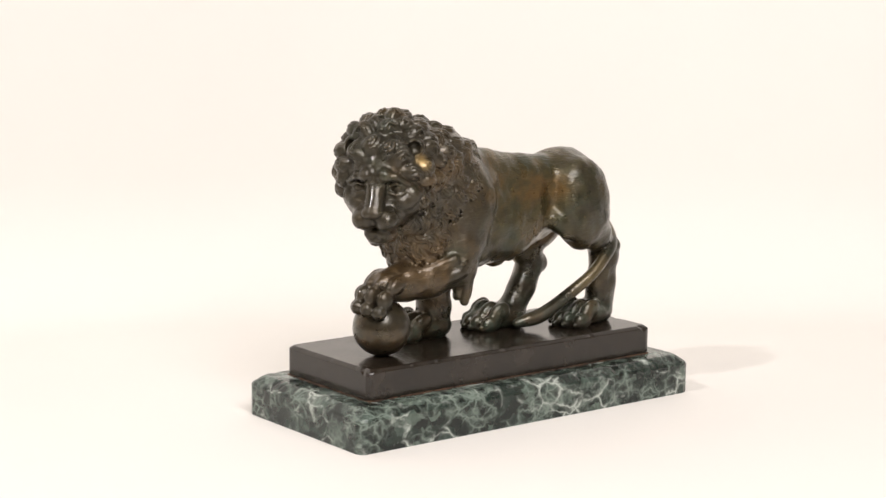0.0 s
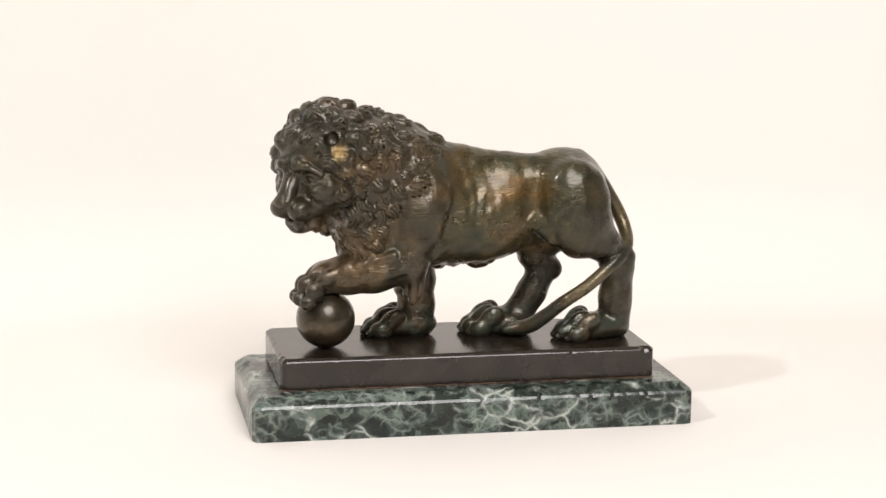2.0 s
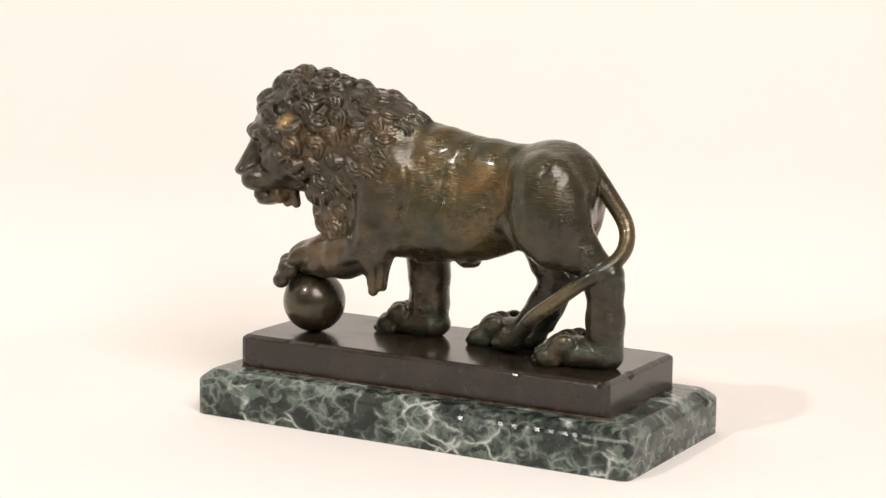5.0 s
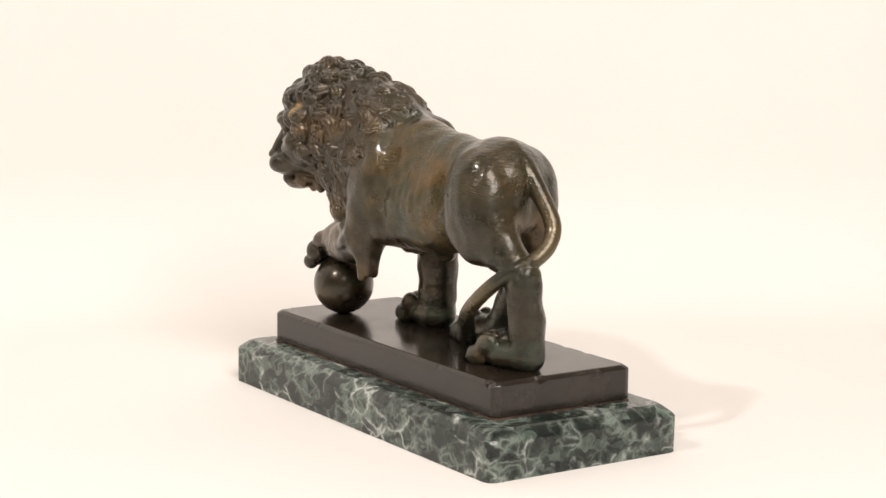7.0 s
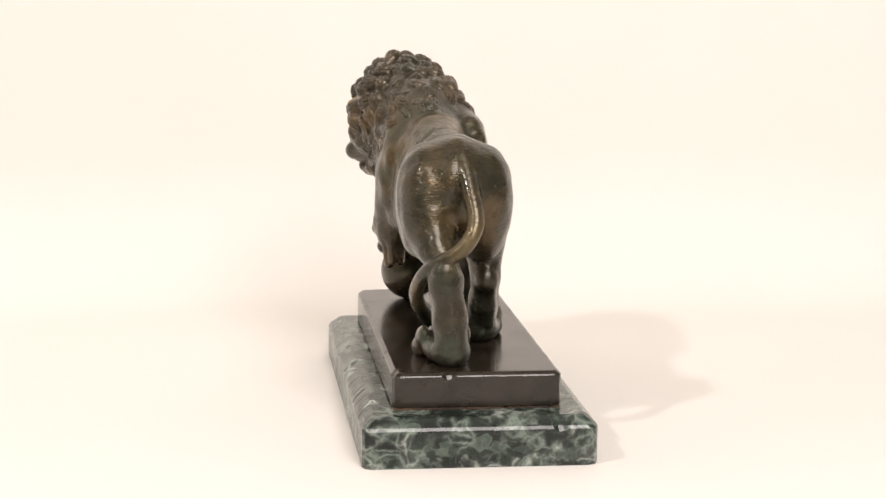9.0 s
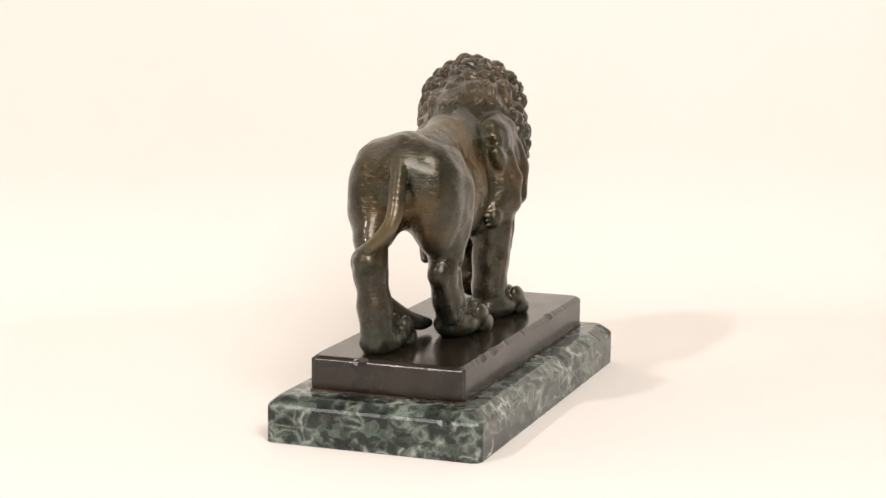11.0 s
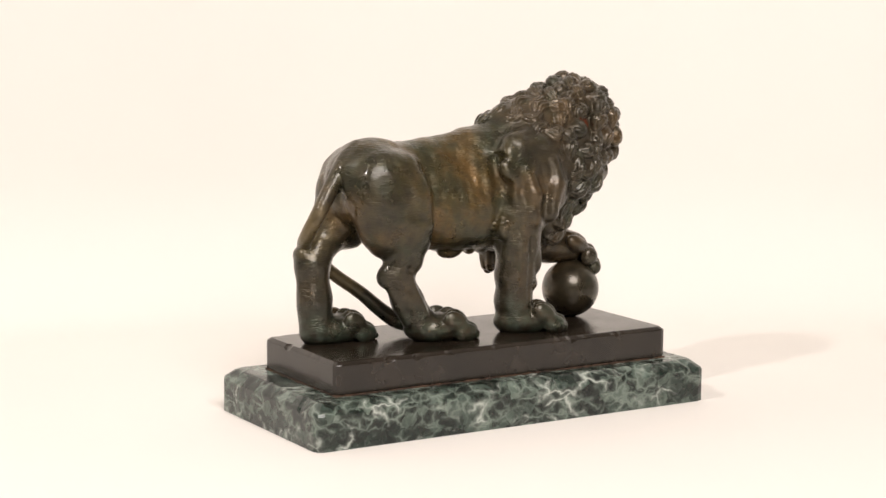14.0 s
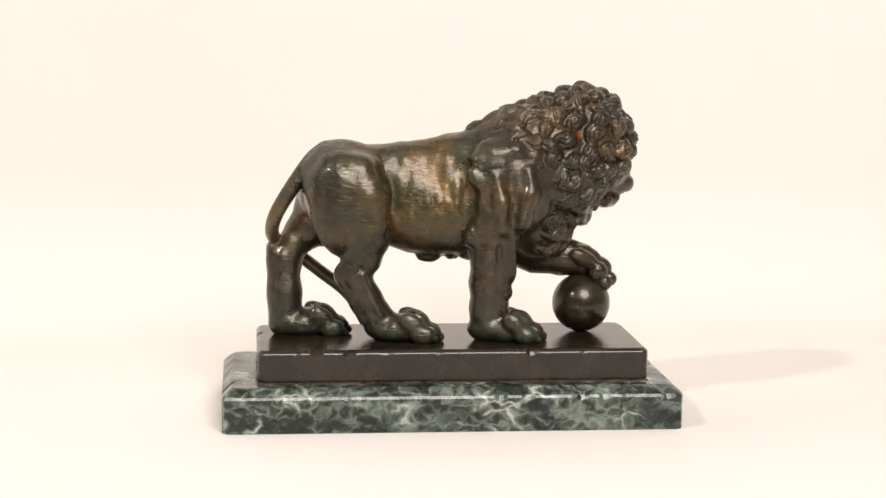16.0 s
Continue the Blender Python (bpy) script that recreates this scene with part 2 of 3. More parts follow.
def blend(cut, d, k, carve=False):
    f = FIELD[cut]
    if carve:
        h = np.clip(k - np.abs(f + d), 0, None) / k
        FIELD[cut] = np.maximum(f, -d) + h * h * k * 0.25
    else:
        h = np.clip(k - np.abs(f - d), 0, None) / k
        FIELD[cut] = np.minimum(f, d) - h * h * k * 0.25


def ell(c, r, k=4.0, turn=(0, 0, 0), carve=False):
    """An ellipsoid of half axes r about c, turned by Euler degrees, melted in over k mm."""
    reach = max(r) + k + 2 if any(turn) else np.array(r) + k + 2
    cut, (x, y, z) = block(np.array(c) - reach, np.array(c) + reach)
    x, y, z = x - c[0], y - c[1], z - c[2]
    if any(turn):
        m = np.array(Euler([radians(a) for a in turn]).to_matrix().transposed())
        x, y, z = (m[i][0] * x + m[i][1] * y + m[i][2] * z for i in range(3))
    k0 = np.sqrt((x / r[0]) ** 2 + (y / r[1]) ** 2 + (z / r[2]) ** 2)
    k1 = np.sqrt((x / r[0] ** 2) ** 2 + (y / r[1] ** 2) ** 2 + (z / r[2] ** 2) ** 2)
    blend(cut, k0 * (k0 - 1) / np.maximum(k1, 1e-6), k, carve)


def rod(a, b, ra, rb, k=3.0, carve=False, flat=1.0):
    """A bar from a to b whose radius goes from ra to rb; flat: its thickness across y."""
    a, b = np.array(a, float), np.array(b, float)
    reach = max(ra, rb) + k + 2
    cut, (x, y, z) = block(np.minimum(a, b) - reach, np.maximum(a, b) + reach)
    d = b - a
    t = np.clip(((x - a[0]) * d[0] + (y - a[1]) * d[1] + (z - a[2]) * d[2]) / max(d @ d, 1e-6), 0, 1)
    dist = np.sqrt((x - a[0] - t * d[0]) ** 2 + ((y - a[1] - t * d[1]) / flat) ** 2 + (z - a[2] - t * d[2]) ** 2)
    blend(cut, dist - (ra + (rb - ra) * t), k, carve)


def chain(points, k=2.0, carve=False, flat=1.0):
    """Bars through points (x, y, z, radius)."""
    for p, q in zip(points, points[1:]):
        rod(p[:3], q[:3], p[3], q[3], k, carve, flat)


def spline(points, n=6):
    """A smooth run of points through the given ones."""
    p = [np.array(a, float) for a in points]
    p = [2 * p[0] - p[1], *p, 2 * p[-1] - p[-2]]
    out = []
    for a, b, c, d in zip(p, p[1:], p[2:], p[3:]):
        for i in range(n):
            t = i / n
            out.append(0.5 * (2 * b + (c - a) * t + (2 * a - 5 * b + 4 * c - d) * t * t + (3 * b - a - 3 * c + d) * t ** 3))
    return out + [p[-2]]


GROUND = 42.3


def paw(heel, toe, wide):
    """A lion's paw on the plinth from heel to toe (x, y), with four toes."""
    h, t = np.array(heel, float), np.array(toe, float)
    f = (t - h) / np.linalg.norm(t - h)
    s = np.array((-f[1], f[0]))
    turn = math.degrees(math.atan2(f[1], f[0]))
    mid = h + (t - h) * 0.45
    ell((*mid, GROUND + 6.5), (np.linalg.norm(t - h) * 0.45, wide * 0.42, 8.5), 3, (0, 0, turn))
    for off in (-0.37, -0.13, 0.13, 0.37):
        back = 3.5 if abs(off) > 0.3 else 0.0
        c = t - f * (7.0 + back) + s * wide * off
        knuckle = c - f * 6.5
        ell((*c, GROUND + 4.4), (7.0, wide * 0.140, 5.4), 1.2, (0, 0, turn))
        ell((*knuckle, GROUND + 11.0), (7.6, wide * 0.125, 5.4), 1.8, (0, 30, turn))
        tip = c + f * 6.6
        ell((*tip, GROUND + 2.4), (2.2, 1.4, 1.9), 0.8, (0, 0, turn))


def body():
    ell((-24, -7, 121), (32, 25, 34), 8)
    ell((6, -7, 114.5), (37, 22.5, 25), 10)
    ell((34, -7, 125.5), (30, 17, 24), 10)
    ell((59, -6, 128), (26, 22, 26), 8)
    # haunches and the cleft between them
    ell((63.5, -20.5, 119), (19.5, 14.5, 29), 3.5, (0, -18, 0))
    ell((57, 9, 116), (21.5, 14.0, 29), 3.5, (0, 14, 0))
    ell((48, 13, 106), (13, 8.5, 17), 4, (0, 24, 0))
    rod((86, -5, 132), (90, -5, 104), 4.0, 5.5, 5, True)
    ell((65.5, -6, 131), (15, 18, 17), 8)
    # hollows before the haunches
    ell((37, 16, 131), (6.0, 6, 20), 6, (0, 10, 0), True)
    ell((38, -29.5, 130), (6.5, 6, 18), 7, (0, -6, 0), True)
    ell((-14, -7, 140), (26, 15.5, 18.6), 8)
    ell((10, -7, 132), (34, 13.0, 20.6), 12)
    # haunch muscles, edged against the flank
    chain([(47, 12, 138, 6.0), (44, 15, 124, 7.0), (42, 16.5, 108, 6.5)], 9)
    ell((58.5, 11, 126), (17, 9.5, 20), 9, (0, 10, 0))
    ell((64, -23, 127), (17, 9.5, 20), 9, (0, -14, 0))
    chain([(50, -24, 120, 4.5), (55, -26, 110, 5.0), (63, -26, 100, 4.0)], 8)
    # shoulders
    ell((-27, -23.5, 122), (18, 9.5, 31), 11, (0, -10, 0))
    ell((-30, 12, 126), (22, 11, 31), 4, (0, -6, 0))
    ell((-44, 12, 128), (15, 10, 22), 4)
    ell((-28, 18, 112), (12, 7.5, 15), 3)
    ell((-40, 19, 124), (7, 5, 13), 3, (0, 14, 0))
    ell((-22, 16.5, 138), (8, 5, 12), 5, (0, -24, 0))
    chain([(-25, 20, 134, 4.6), (-28, 23, 121, 5.4), (-28, 22.5, 107, 5.6)], 2.4)
    chain([(-43, 19, 138, 4.2), (-44, 22, 126, 5.2), (-39, 22.5, 110, 5.4)], 2.4)
    chain([(-47, 15, 147, 3.4), (-36, 16, 149, 4.0), (-24, 16.5, 148, 3.6)], 2.6)
    rod((-34, 25, 138), (-34, 27.5, 112), 1.8, 2.2, 3, True)
    chain([(-30, 10, 151, 3.4), (-20, 12.5, 149.5, 3.2), (-14, 15, 143, 3.0), (-13, 17, 132, 2.8), (-15, 18.5, 120, 3.0)], 6)
    chain([(-9, 15.5, 141, 3.2), (-10, 19.5, 126, 3.6), (-11, 20.5, 108, 3.6)], 5, True)
    rod((-9, -34.5, 128), (-12, -35, 108), 2.4, 3.0, 8, True)
    ell((-36, -20, 125), (16, 12, 24), 8)
    ell((-21, -28, 134), (7, 5, 13), 6, (0, -20, 0))
    ell((-33, -29.5, 137), (6, 4, 8), 5, (0, 20, 0))
    ell((-35, -33, 122), (5, 4, 11), 3, (0, 12, 0))
    rng = np.random.RandomState(21)
    for i in range(26):
        x, z = rng.uniform(-44, -12), rng.uniform(100, 141)
        side = -1 if i % 2 else 1
        y = (-33.2 if side < 0 else 21.0) - side * (abs(z - 122) / 30) ** 2 * 7
        ell((x, y - side * 1.5, z), (rng.uniform(2.5, 4.5), 3.2, rng.uniform(4, 8)), 3, (0, rng.uniform(-35, 35), 0))
    # ribs on both sides
    for i in range(6):
        x = -4 + 5.3 * i
        for side in (-1, 1):
            y = -7 + side * (21.4 - 0.10 * i * i)
            chain([(x + 2, y - side * 8.0, 135, 1.6), (x + 1, y - side * 4.4, 128, 2.5), (x, y - side * 2.0, 120, 2.8), (x - 1, y - side * 1.6, 113, 2.5), (x - 2, y - side * 3.6, 106, 1.6)], 1.8)
    # flank folds and the fringe under the belly
    chain([(36, -20, 113, 2.2), (41, -22.5, 113, 2.8), (45, -24, 109, 2.8), (49, -25.5, 103, 2.4)], 6)
    rod((34, 8, 110), (38, 8, 103), 3, 4.5, 5)
    ell((0, -7, 99), (28, 17, 8.5), 8)
    rod((12, -7, 96), (44, -5, 102), 5, 4.5, 6)
    for i in range(17):
        x = -20 + 2.6 * i
        ell((x, -7 + 4 * math.sin(i * 2.1), 89.5 + 0.30 * max(0, i - 4) + 1.1 * math.sin(i * 1.7)), (3.0, 5.5, 4.0), 1.2, (0, 25, 0))
    ell((10, -5, 88), (7, 4.5, 4), 2)
    # the cleft under the tail
    rod((84.5, 0, 130), (84, 1, 100), 3.2, 4.6, 4, True)


def legs():
    # raised foreleg with its hanging elbow
    chain([(-26, -26, 122, 12), (-33, -26.5, 104, 10.5), (-37, -26.5, 94, 9.5)], 5)
    chain([(-31, -27, 100, 9.0), (-31.5, -27, 88, 6.6), (-32, -26.5, 77, 4.6)], 2.5)
    for dx, dy, dz in ((-2.8, -0.5, 2.0), (2.4, -1.5, 1.0), (1.5, 2.5, 0.2), (-0.3, -3.2, -1.5), (-1.5, 2.0, 1.0)):
        rod((-30.5 + dx * 1.9, -27.5 + dy * 1.9, 97), (-32.2 + dx, -26.5 + dy, 73.0 + dz), 2.8, 2.7, 0.6)
    chain([(-37, -26, 92.5, 12.0), (-54, -22.5, 87.6, 12.0), (-68, -20, 85.6, 10.8), (-80, -17, 83.4, 9.8)], 4)
    rod((-44, -34.5, 98), (-64, -29, 92), 2.8, 2.0, 2)
    rod((-40, -36, 90), (-66, -29.5, 82.5), 2.8, 2.0, 2)
    for off, back, drop in ((-10.5, 4.0, 1.5), (-3.6, 0.6, 0), (3.6, 0, 0), (10.0, 3.5, 1.0)):
        y = -16 + off
        ell((-83 + back, y, 87 - drop), (9.0, 4.1, 4.9), 1.1, (0, -22, 10))
        ell((-92 + back, y - 0.5, 79 - drop), (5.6, 4.1, 6.0), 1.0, (0, -14, 10))
        ell((-96 + back, y - 0.8, 72.5 - drop), (4.6, 3.9, 4.4), 0.9)
    # standing foreleg
    chain([(-25, 13, 108, 13.5), (-25, 13, 92, 12.4), (-23.5, 12.5, 76, 11.2), (-23, 12, 60, 10.4), (-23.5, 12, 50, 10.6)], 4, False, 0.88)
    ell((-12.5, 17, 102), (4.6, 5, 6.5), 2)
    for i in range(4):
        rod((-11.5, 20.5 - 0.8 * i, 105.5 - 2.6 * i), (-7.6, 14.5, 104.5 - 2.6 * i), 1.2, 0.9, 0.9)
    ell((-33, 15.5, 85), (5, 6, 11), 2, (0, 6, 0))
    ell((-32.5, 14.5, 70), (3.6, 5, 4.5), 1.6)
    rod((-27, 24.5, 96), (-27, 23.5, 62), 1.6, 1.4, 2, True)
    chain([(-20, 21.5, 92, 2.4), (-22, 20.4, 78, 2.0), (-20, 18.8, 62, 1.8)], 2)
    rod((-16.5, 19, 76), (-16, 17, 58), 1.6, 1.6, 2)
    paw((-11, 11), (-54, 16), 28)
    # hind leg that carries the weight
    chain([(73, -19, 109, 14.5), (80.5, -18, 100, 10), (87, -15, 92.5, 8.2), (91.5, -14, 85, 9.4), (91.5, -11.5, 66, 9.4), (91, -10.5, 50, 9.8)], 4, False, 0.86)
    ell((97, -15, 90.5), (5, 6.6, 5.4), 1.6)
    rod((98.6, -13.5, 86), (97.4, -11.5, 58), 2.4, 2.2, 1.6)
    rod((89, -19.6, 82), (88, -17.6, 58), 1.5, 1.5, 2)
    paw((98, -10), (55, -14), 28)
    # hind leg set forward
    chain([(51, 10, 108, 15.5), (47, 11, 99, 13), (48.5, 11.5, 89, 10.2), (53, 11.5, 80, 8.8), (46.5, 11.5, 66, 8.8), (39, 11.5, 54, 9.2)], 3, False, 0.84)
    ell((60, 11, 79.5), (4.8, 5.6, 6.0), 2.2)
    rod((50, 20, 84), (40, 20.5, 62), 1.6, 1.6, 2, True)
    rod((60, 14, 76), (48, 14.5, 54), 2.4, 2.4, 2)
    rod((49, 18.0, 80), (39, 18.0, 58), 2.0, 2.0, 2)
    rod((62, 4, 105), (54, 10, 92), 6, 5, 4)
    paw((47, 10), (4, 13), 28)


def tail():
    line = spline([(68, -6, 148, 5.2), (77, -4, 140.5, 4.9), (87, -1.5, 127.5, 4.3), (95.5, 0, 114, 3.9), (98.5, -5, 104, 3.7), (97, -13, 97, 3.6), (91, -20.5, 91.5, 3.6),
                   (82, -24.5, 85, 3.5), (70, -26, 75.5, 3.5), (57, -23, 66, 3.6), (48, -17, 57, 3.9), (41, -12, 51, 4.2), (35, -8, 48.5, 3.8), (27, -6, 47, 2.4)], 5)
    chain([tuple(p) for p in line], 1.0)


FACE_AT = np.array((-83.0, -22.5, 141.0))
FORE, SIDE = np.array((-0.80, -0.60, 0.0)), np.array((0.60, -0.80, 0.0))
FACE_TURN = math.degrees(math.atan2(-FORE[1], -FORE[0]))


def at(f, s, u):
    """A place on the head: forward, to the lion's own left, up."""
    return tuple(FACE_AT + FORE * f + SIDE * s + np.array((0, 0, u)))


MOUTH = []


def face():
    t = (0, 0, FACE_TURN)
    ell(at(1, 0, 4), (20, 21, 23), 4, t)
    ell(at(7, 0, 24), (13, 17, 8), 3, t)
    ell(at(12, 0, 13), (12, 15, 11), 4, t)
    ell(at(11, 0, -7), (13, 15, 14), 4, t)
    for s in (-1, 1):
        # cheek, muzzle, brow, eye, ear
        ell(at(10, s * 14, -5), (8, 6.5, 9), 3, t)
        ell(at(20.5, s * 6.6, -14.0), (10, 7.0, 6.8), 4, t)
        ell(at(25, s * 6.8, -14.0), (5, 5.0, 4.4), 4, t)
        ell(at(23.6, s * 5.2, 10.5), (4.2, 3.8, 4.2), 2.2, t)
        chain([at(25, s * 5.5, 9.8) + (2.5,), at(22.6, s * 11, 9.6) + (2.1,), at(17.5, s * 17, 5.6) + (1.8,)], 1.2)
        ell(at(24.5, s * 11.5, 3.2), (6.4, 5.0, 3.6), 1.4, t, True)
        ell(at(18.0, s * 11.4, 2.8), (3.2, 3.8, 2.8), 0.8, t)
        chain([at(21.6, s * 8.0, 4.8) + (0.9,), at(21.4, s * 11.6, 5.7) + (0.9,), at(18.0, s * 15.8, 3.6) + (0.9,)], 0.5)
        chain([at(21.4, s * 7.4, 0.4) + (0.9,), at(20.8, s * 11.4, -0.8) + (1.0,), at(17.4, s * 15.8, 1.0) + (0.9,)], 0.6)
        ell(at(15, s * 12.5, -5), (6.5, 6, 5), 2.5, t)
        MOUTH.append([at(31.5, s * 0.5, -19.6) + (0.9,), at(29, s * 6, -20.6) + (1.1,), at(22, s * 11, -20.8) + (1.3,), at(14, s * 14.5, -19.5) + (1.5,), at(10, s * 16, -17.5) + (1.2,)])
        ell(at(31.6, s * 3.4, -12.4), (1.8, 1.7, 1.3), 0.8, t, True)
        ell(at(7, s * 18, 24.5), (4.0, 5.6, 6.0), 1.0, t)
        ell(at(11, s * 18.4, 24.5), (4.4, 3.6, 4.2), 0.8, t, True)
        for i in range(3):
            chain([at(11.5 - 0.5 * i, s * (15.5 + 2.6 * i), 18.5 - 2.4 * i) + (1.5,), at(9 - i, s * (19 + 2.4 * i), 19.5 - 3.0 * i) + (1.7,), at(6 - i, s * (21.5 + 1.8 * i), 17 - 3.4 * i) + (1.3,)], 0.4)
    rod(at(20.5, 0, 8), at(29.5, 0, -8.5), 4.0, 4.0, 4)
    for s in (-1, 1):
        rod(at(21.4, s * 2.3, 7), at(29.0, s * 2.8, -8), 2.0, 2.1, 3)
    rod(at(28, 0, 16), at(27, 0, 7), 1.8, 1.4, 1.4, True)
    ell(at(31.0, 0, -10.0), (3.6, 6.0, 3.2), 1.0, t)
    rod(at(34, 0, -13), at(32.4, 0, -19), 0.8, 0.8, 0.8, True)
    # lower jaw, the open mouth, and the beard under it
    ell(at(12, 0, -24.0), (11.5, 8.5, 4.2), 2, (0, -14, FACE_TURN))
    ell(at(20, 0, -22.4), (4.2, 5.6, 2.2), 1.5, t)
    for line in MOUTH:
        chain(line, 0.8, True)
    for f, s, low in ((19, 4, -27), (18, -4, -27), (14, 0, -29), (11, 6, -29), (10, -6, -29), (7, 2, -31), (4, -3, -31), (2, 3, -31.5)):
        rod(at(f + 2, s, -23), at(f, s * 1.1, low + 3.5), 3.4, 2.4, 1.6)


MANE = [((-78, -18, 151.5), (29.5, 28.5, 30.5)), ((-47, -10, 140.5), (35, 27, 34)), ((-53, -12, 114), (22, 22, 29)), ((-61, -12, 130), (22, 25, 27)), ((-60, -13, 149), (25, 27, 28.5)), ((-66, -1, 134), (24, 19, 24)), ((-35, -10, 149.5), (25, 17, 18)), ((-70, -4, 119), (13, 12, 15))]


def lock(p, n, flow, cross, long, wide, hook, lift, melt):
    """One tuft of the mane: a swelling comma that winds up at its tip, with combed furrows along it."""
    spine = []
    for j in range(8):
        a = j / 7
        turn = hook * a * a
        ahead = long * (a - 0.45) - long * 0.24 * a * a * min(hook, 2.4) / 2
        q = p + flow * ahead + cross * (long * 0.36 * (1 - math.cos(turn)) - 0.18 * long * math.sin(math.pi * a))
        q = q + n * (lift * math.sin(0.35 + 2.2 * a) - 4.3)
        spine.append((q, wide * (0.62 + 0.62 * math.sin(math.pi * min(1, 0.15 + 0.8 * a))) * (1 - 0.25 * a * a)))
    chain([(*q, w) for q, w in spine], melt)
    for lane in (-0.62, 0.0, 0.62):
        furrow = []
        for (q, w), (q2, _) in zip(spine, spine[1:]):
            run = q2 - q
            run = run / (np.linalg.norm(run) + 1e-6)
            over = np.cross(n, run)
            furrow.append((*(q + over * lane * w + n * w * math.sqrt(1 - lane * lane) * 1.04), 0.36))
        chain(furrow[1:], 0.8, True)


def mane():
    for c, r in MANE:
        ell(c, tuple(a - 0.6 for a in r), 5)
    rng = np.random.RandomState(11)
    kept = []
    for c, r in MANE:
        for _ in range(3000):
            d = rng.normal(size=3)
            d /= np.linalg.norm(d)
            p = np.array(c) + d * r
            inside = any(np.sum(((p - np.array(c2)) / r2) ** 2) < 0.93 for c2, r2 in MANE if c2 != c)
            q = p - FACE_AT
            f, s, u = q @ FORE, q @ SIDE, q[2]
            before = f > 3 and abs(s) < 18.5 and -36 < u < 22.5 - 0.015 * s * s
            edge = -57 + max(0.0, p[2] - 146) * 2.2 if p[1] > -4 else -43 + max(0.0, p[2] - 112) * 0.66
            if inside or before or p[0] > min(edge, -10) or p[2] < 89:
                continue
            ear = min(math.dist(p, at(7, 17, 24)), math.dist(p, at(7, -17, 24))) < 9.0
            if not ear and all(np.sum((p - k[0]) ** 2) > (8.2 if p[2] > 134 else 7.6) ** 2 for k in kept):
                n = d / np.array(r)
                kept.append((p, n / np.linalg.norm(n)))
    kept.sort(key=lambda k: -math.dist(k[0], at(22, 0, 2)))
    for p, n in kept:
        away = p - np.array(at(22, 0, 2))
        flow = away / np.linalg.norm(away) + np.array((0.35, 0, -0.75)) + rng.normal(size=3) * 0.22
        flow -= n * (flow @ n)
        flow /= np.linalg.norm(flow)
        cross = np.cross(n, flow) * rng.choice((-1, 1))
        if p[0] > -40 and p[2] > 140:
            lock(p, n, flow, cross, rng.uniform(12, 16), rng.uniform(2.8, 3.4), rng.uniform(0.8, 1.5), rng.uniform(2.8, 3.6), 0.6)
        elif p[0] < -46 and p[2] > 134:
            lock(p, n, flow, cross, rng.uniform(9.5, 12.0), rng.uniform(3.7, 4.5), rng.uniform(1.1, 2.0), rng.uniform(3.4, 4.6), 0.35)
        else:
            lock(p, n, flow, cross, rng.uniform(12, 16), rng.uniform(3.0, 3.7), rng.uniform(0.9, 1.8), rng.uniform(2.4, 3.4), 0.9)


def hand_work():
    """Slight lumps of the modelling and the casting."""
    global FIELD
    rng = np.random.RandomState(3)
    axes = [(LOW[k] + STEP * np.arange(SIZE[k])).astype(np.float32) for k in range(3)]
    for _ in range(14):
        d = rng.normal(size=3)
        d *= 2 * math.pi / rng.uniform(7, 17) / np.linalg.norm(d)
        e = [np.exp(1j * (d[k] * axes[k])).astype(np.complex64) for k in range(3)]
        e[0] = e[0] * np.exp(1j * rng.uniform(0, 6.28)).astype(np.complex64)
        plane = e[0][:, None] * e[1][None, :]
        FIELD += 0.05 * (plane.real[:, :, None] * e[2].real - plane.imag[:, :, None] * e[2].imag)


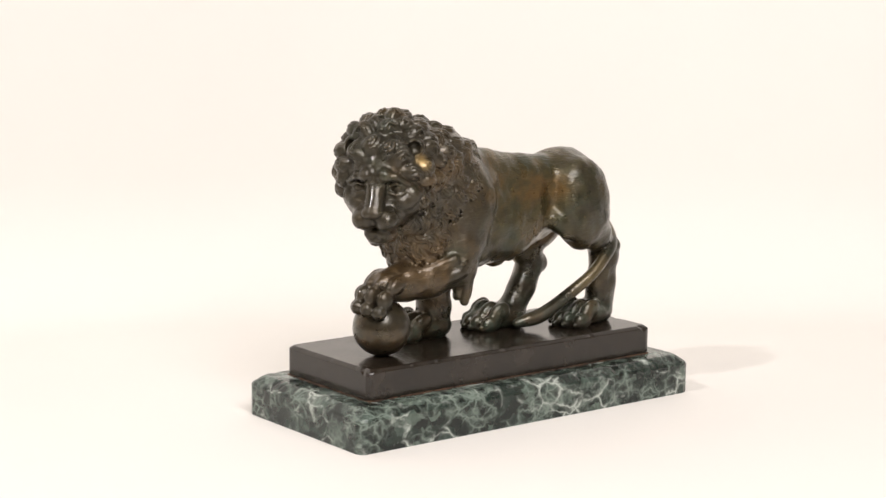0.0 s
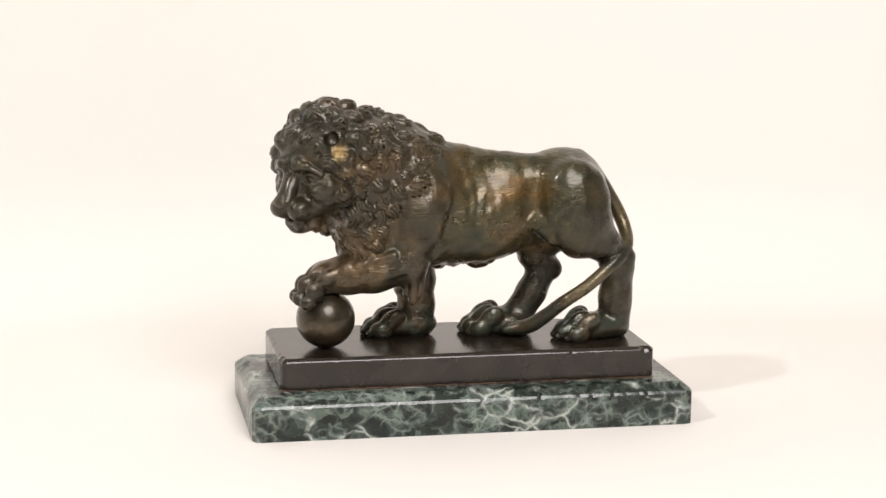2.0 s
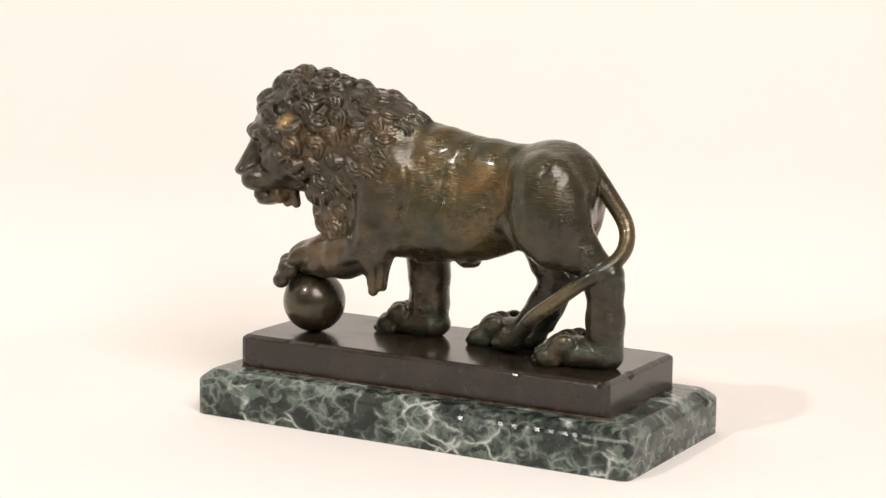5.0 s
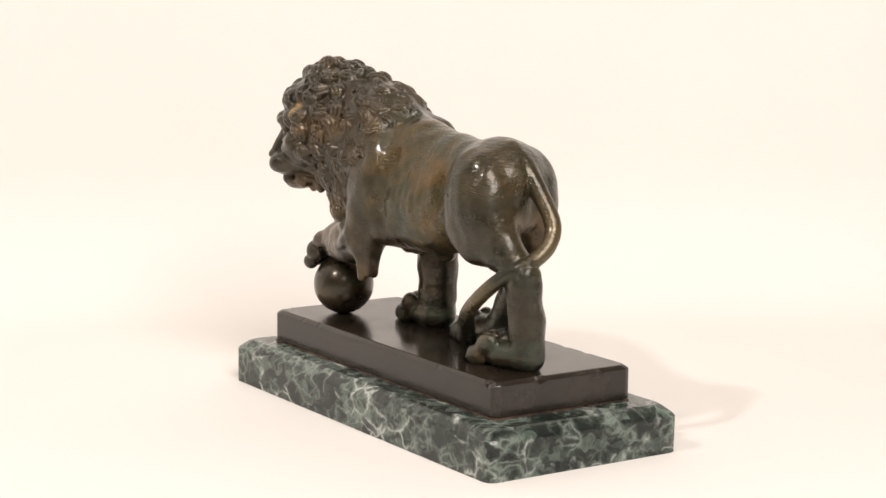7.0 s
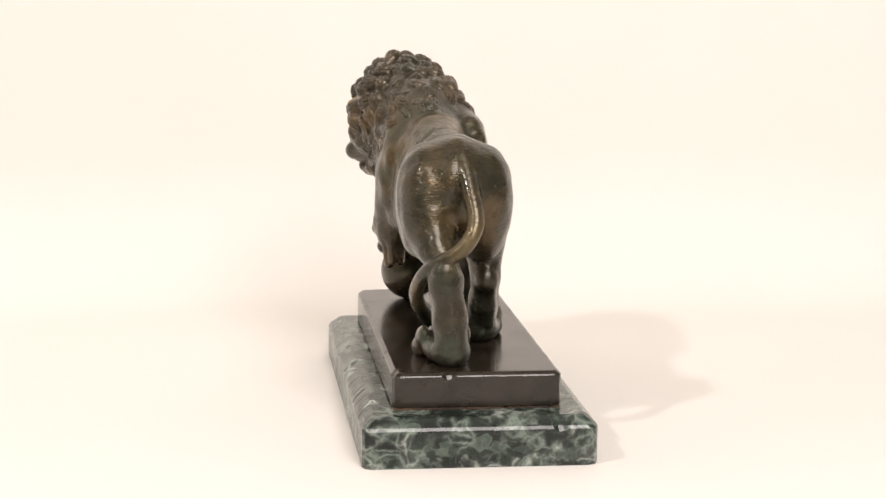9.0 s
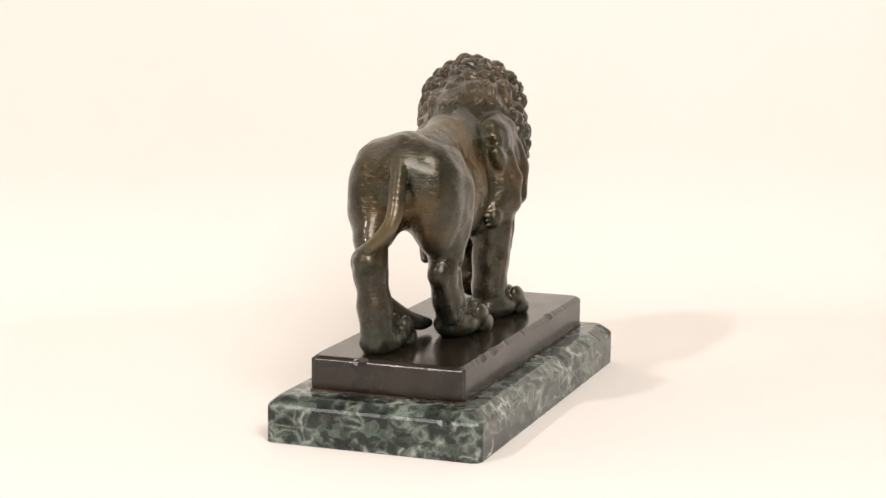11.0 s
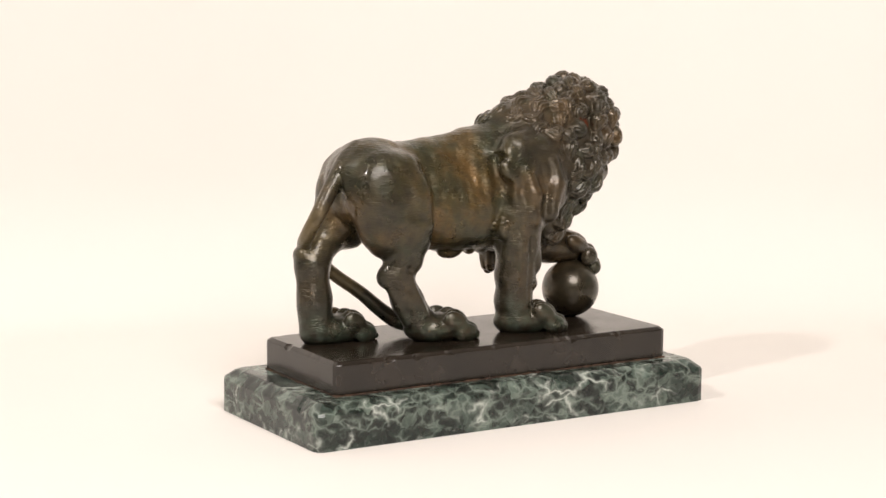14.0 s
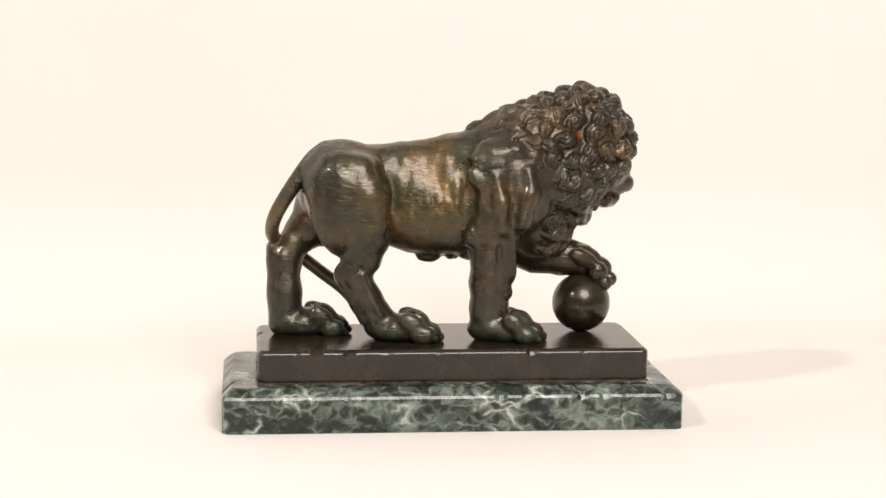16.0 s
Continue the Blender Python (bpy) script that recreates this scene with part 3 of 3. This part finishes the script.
def surface(name, mat):
    """The skin of the field, as one mesh of small quads."""
    f = FIELD
    inside = f < 0
    n = np.array(f.shape) - 1
    corner = [(i, j, k) for i in (0, 1) for j in (0, 1) for k in (0, 1)]

    def sub(a, c):
        return a[c[0]:c[0] + n[0], c[1]:c[1] + n[1], c[2]:c[2] + n[2]]

    count = sum(sub(inside, c).astype(np.int8) for c in corner)
    cell = np.argwhere((count > 0) & (count < 8))
    index = np.full(n, -1, np.int32)
    index[tuple(cell.T)] = np.arange(len(cell))
    total, hits = np.zeros((len(cell), 3)), np.zeros(len(cell))
    for c in corner:
        for axis in range(3):
            if c[axis]:
                continue
            e = list(c)
            e[axis] = 1
            a, b = f[tuple((cell + c).T)], f[tuple((cell + e).T)]
            cross = (a < 0) != (b < 0)
            t = np.where(cross, a / np.where(cross, a - b, 1), 0)
            p = np.array(c)[None, :].repeat(len(cell), 0).astype(float)
            p[:, axis] = t
            total[cross] += p[cross]
            hits += cross
    verts = LOW + STEP * (cell + total / hits[:, None])
    quads = []
    for axis in range(3):
        u, v = (axis + 1) % 3, (axis + 2) % 3
        a = inside[tuple(slice(0, -1) if i == axis else slice(1, -1) for i in range(3))]
        b = inside[tuple(slice(1, None) if i == axis else slice(1, -1) for i in range(3))]
        edge = np.argwhere(a != b)
        if not len(edge):
            continue
        out = a[tuple(edge.T)]
        at0 = edge.copy()
        at0[:, u] += 1
        at0[:, v] += 1
        ids = []
        for du, dv in ((-1, -1), (0, -1), (0, 0), (-1, 0)):
            q = at0.copy()
            q[:, u] += du
            q[:, v] += dv
            ids.append(index[tuple(q.T)])
        q = np.stack(ids, 1)
        q[~out] = q[~out][:, ::-1]
        quads.append(q)
    quads = np.concatenate(quads)
    me = bpy.data.meshes.new(name)
    me.vertices.add(len(verts))
    me.vertices.foreach_set("co", (verts / 1000).astype(np.float32).ravel())
    me.loops.add(quads.size)
    me.loops.foreach_set("vertex_index", quads.ravel().astype(np.int32))
    me.polygons.add(len(quads))
    me.polygons.foreach_set("loop_start", np.arange(0, quads.size, 4, dtype=np.int32))
    me.polygons.foreach_set("use_smooth", np.ones(len(quads), bool))
    me.update(calc_edges=True)
    me.validate()
    me.materials.append(mat)
    return new(name, me)


def chamfered_slab(x0, x1, y0, y1, z0, z1, top, side, chips=0.0, seed=0, every=2.5, ragged=0.0):
    """A stone slab with a sloping edge round its top, narrow cut corners and chips along its edges."""
    rng = np.random.RandomState(seed)
    s = side
    turn = [(x0 + s, y0), (x1 - s, y0), (x1 - 0.3 * s, y0 + 0.3 * s), (x1, y0 + s), (x1, y1 - s), (x1 - 0.3 * s, y1 - 0.3 * s), (x1 - s, y1), (x0 + s, y1),
            (x0 + 0.3 * s, y1 - 0.3 * s), (x0, y1 - s), (x0, y0 + s), (x0 + 0.3 * s, y0 + 0.3 * s)]
    line = []
    for p, q in zip(turn, turn[1:] + turn[:1]):
        n = max(1, int(math.dist(p, q) / every))
        out = np.array((q[1] - p[1], p[0] - q[0])) / math.dist(p, q)
        line += [(np.array(p) + (np.array(q) - p) * i / n, out) for i in range(n)]
    count = len(line)
    cx, cy = (x0 + x1) / 2, (y0 + y1) / 2
    bite = np.zeros(count)
    for _ in range(int(count * 0.16) if chips else 0):
        bite[rng.randint(count)] += rng.uniform(0.3, 1.0) ** 2 * chips
    for _ in range(int(chips * 10)):
        k = rng.randint(count)
        bite[k], bite[(k + 1) % count] = 1.6, 1.0
    bite = bite + np.abs(rng.normal(size=count)) * chips * 0.07
    wave = rng.normal(size=count) * ragged
    bm = bmesh.new()
    rings = []
    for z, inset, eaten in ((z0, s * 0.3, 0), (z0 + s * 0.3, 0, 0), (z1 - top, 0, 0), (z1 - top * 0.75, top * 0.14, 0.6), (z1 - top * 0.12, top * 0.86, 1), (z1, top * 1.1, 1), (z1, top * 1.1 + 3, 0)):
        ring = []
        for (p, out), b, w in zip(line, bite, wave):
            q = np.array((cx + (p[0] - cx) * (1 - inset / (x1 - cx)), cy + (p[1] - cy) * (1 - inset / (y1 - cy)))) - out * (eaten * b - w)
            drop = -b if z == z1 - top else 0
            ring.append(bm.verts.new((q[0] / 1000, q[1] / 1000, (z + drop) / 1000)))
        rings.append(ring)
    for r, q in zip(rings, rings[1:]):
        for i in range(count):
            j = (i + 1) % count
            bm.faces.new((r[i], r[j], q[j], q[i]))
    for ring, z in ((rings[0], z0), (rings[-1], z1)):
        hub = bm.verts.new((cx / 1000, cy / 1000, z / 1000))
        for i in range(count):
            bm.faces.new((ring[i], ring[(i + 1) % count], hub))
    return bm


def ball_bm(c, r):
    bm = bmesh.new()
    bmesh.ops.create_uvsphere(bm, u_segments=64, v_segments=40, radius=r / 1000)
    bmesh.ops.translate(bm, verts=bm.verts[:], vec=Vector(c) / 1000)
    return bm


def lion_statue():
    statue = new("lion_statue")
    tagged(statue, "dark bronze lion, paw on a ball, on stepped stone base", "statue")
    body()
    legs()
    mane()
    face()
    hand_work()
    tail()
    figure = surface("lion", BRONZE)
    figure.parent = statue
    tagged(figure, "dark brown patinated bronze standing lion with a curly mane")
    part("ball", ball_bm((-80, -13, 59), 16.8), BALL_BRONZE, statue, "smooth dark bronze ball under the paw", True)
    part("plinth", chamfered_slab(-109.0, 107.2, -41.2, 42.2, 24.3, GROUND, 2.0, 3.4, 0.65, 5), BLACK_STONE, statue, "polished black stone plinth with chipped edges")
    part("glue_line", chamfered_slab(-108.8, 107.0, -41.0, 42.0, 23.6, 24.9, 0.3, 1.0, 0, 8, 2.0, 0.35), GLUE, statue, "rusty brown line of old glue")
    part("base", chamfered_slab(-126.2, 126.4, -57.4, 57.6, -1.3, 24.0, 5.6, 4.6, 0.8, 2), MARBLE, statue, "veined dark green marble base with bevelled top edge")
    return statue


STATUE = lion_statue()

def scrap():
    """A tiny flake that lies on the turning paper beside the statue."""
    rng = np.random.RandomState(4)
    bm = bmesh.new()
    rings = []
    for z, f in ((0, 1.0), (0.00035, 0.8)):
        rings.append([bm.verts.new((0.0026 * f * math.cos(a) * w, 0.0011 * f * math.sin(a) * w, z)) for a, w in zip([math.tau * i / 11 for i in range(11)], 0.7 + 0.5 * rng.rand(11))])
    for i in range(11):
        j = (i + 1) % 11
        bm.faces.new((rings[0][i], rings[0][j], rings[1][j], rings[1][i]))
    bm.faces.new(rings[0][::-1])
    bm.faces.new(rings[1])
    ob = mesh_object("paper_scrap", bm, SCRAP_GREY)
    return tagged(ob, "tiny pale grey scrap of paper on the white sweep", "scrap")


SCRAP = scrap()

# ---- movement ----
def motions():
    walk(STATUE, [(t, pose(0, 0, 0, 0, 0, turn)) for t, turn in TURNS])
    walk(SCRAP, [(t, pose(0, 0, -0.0013, 0, 0, turn) @ pose(0.119, 0.106, 0, 0, 0, 70)) for t, turn in TURNS])


motions()
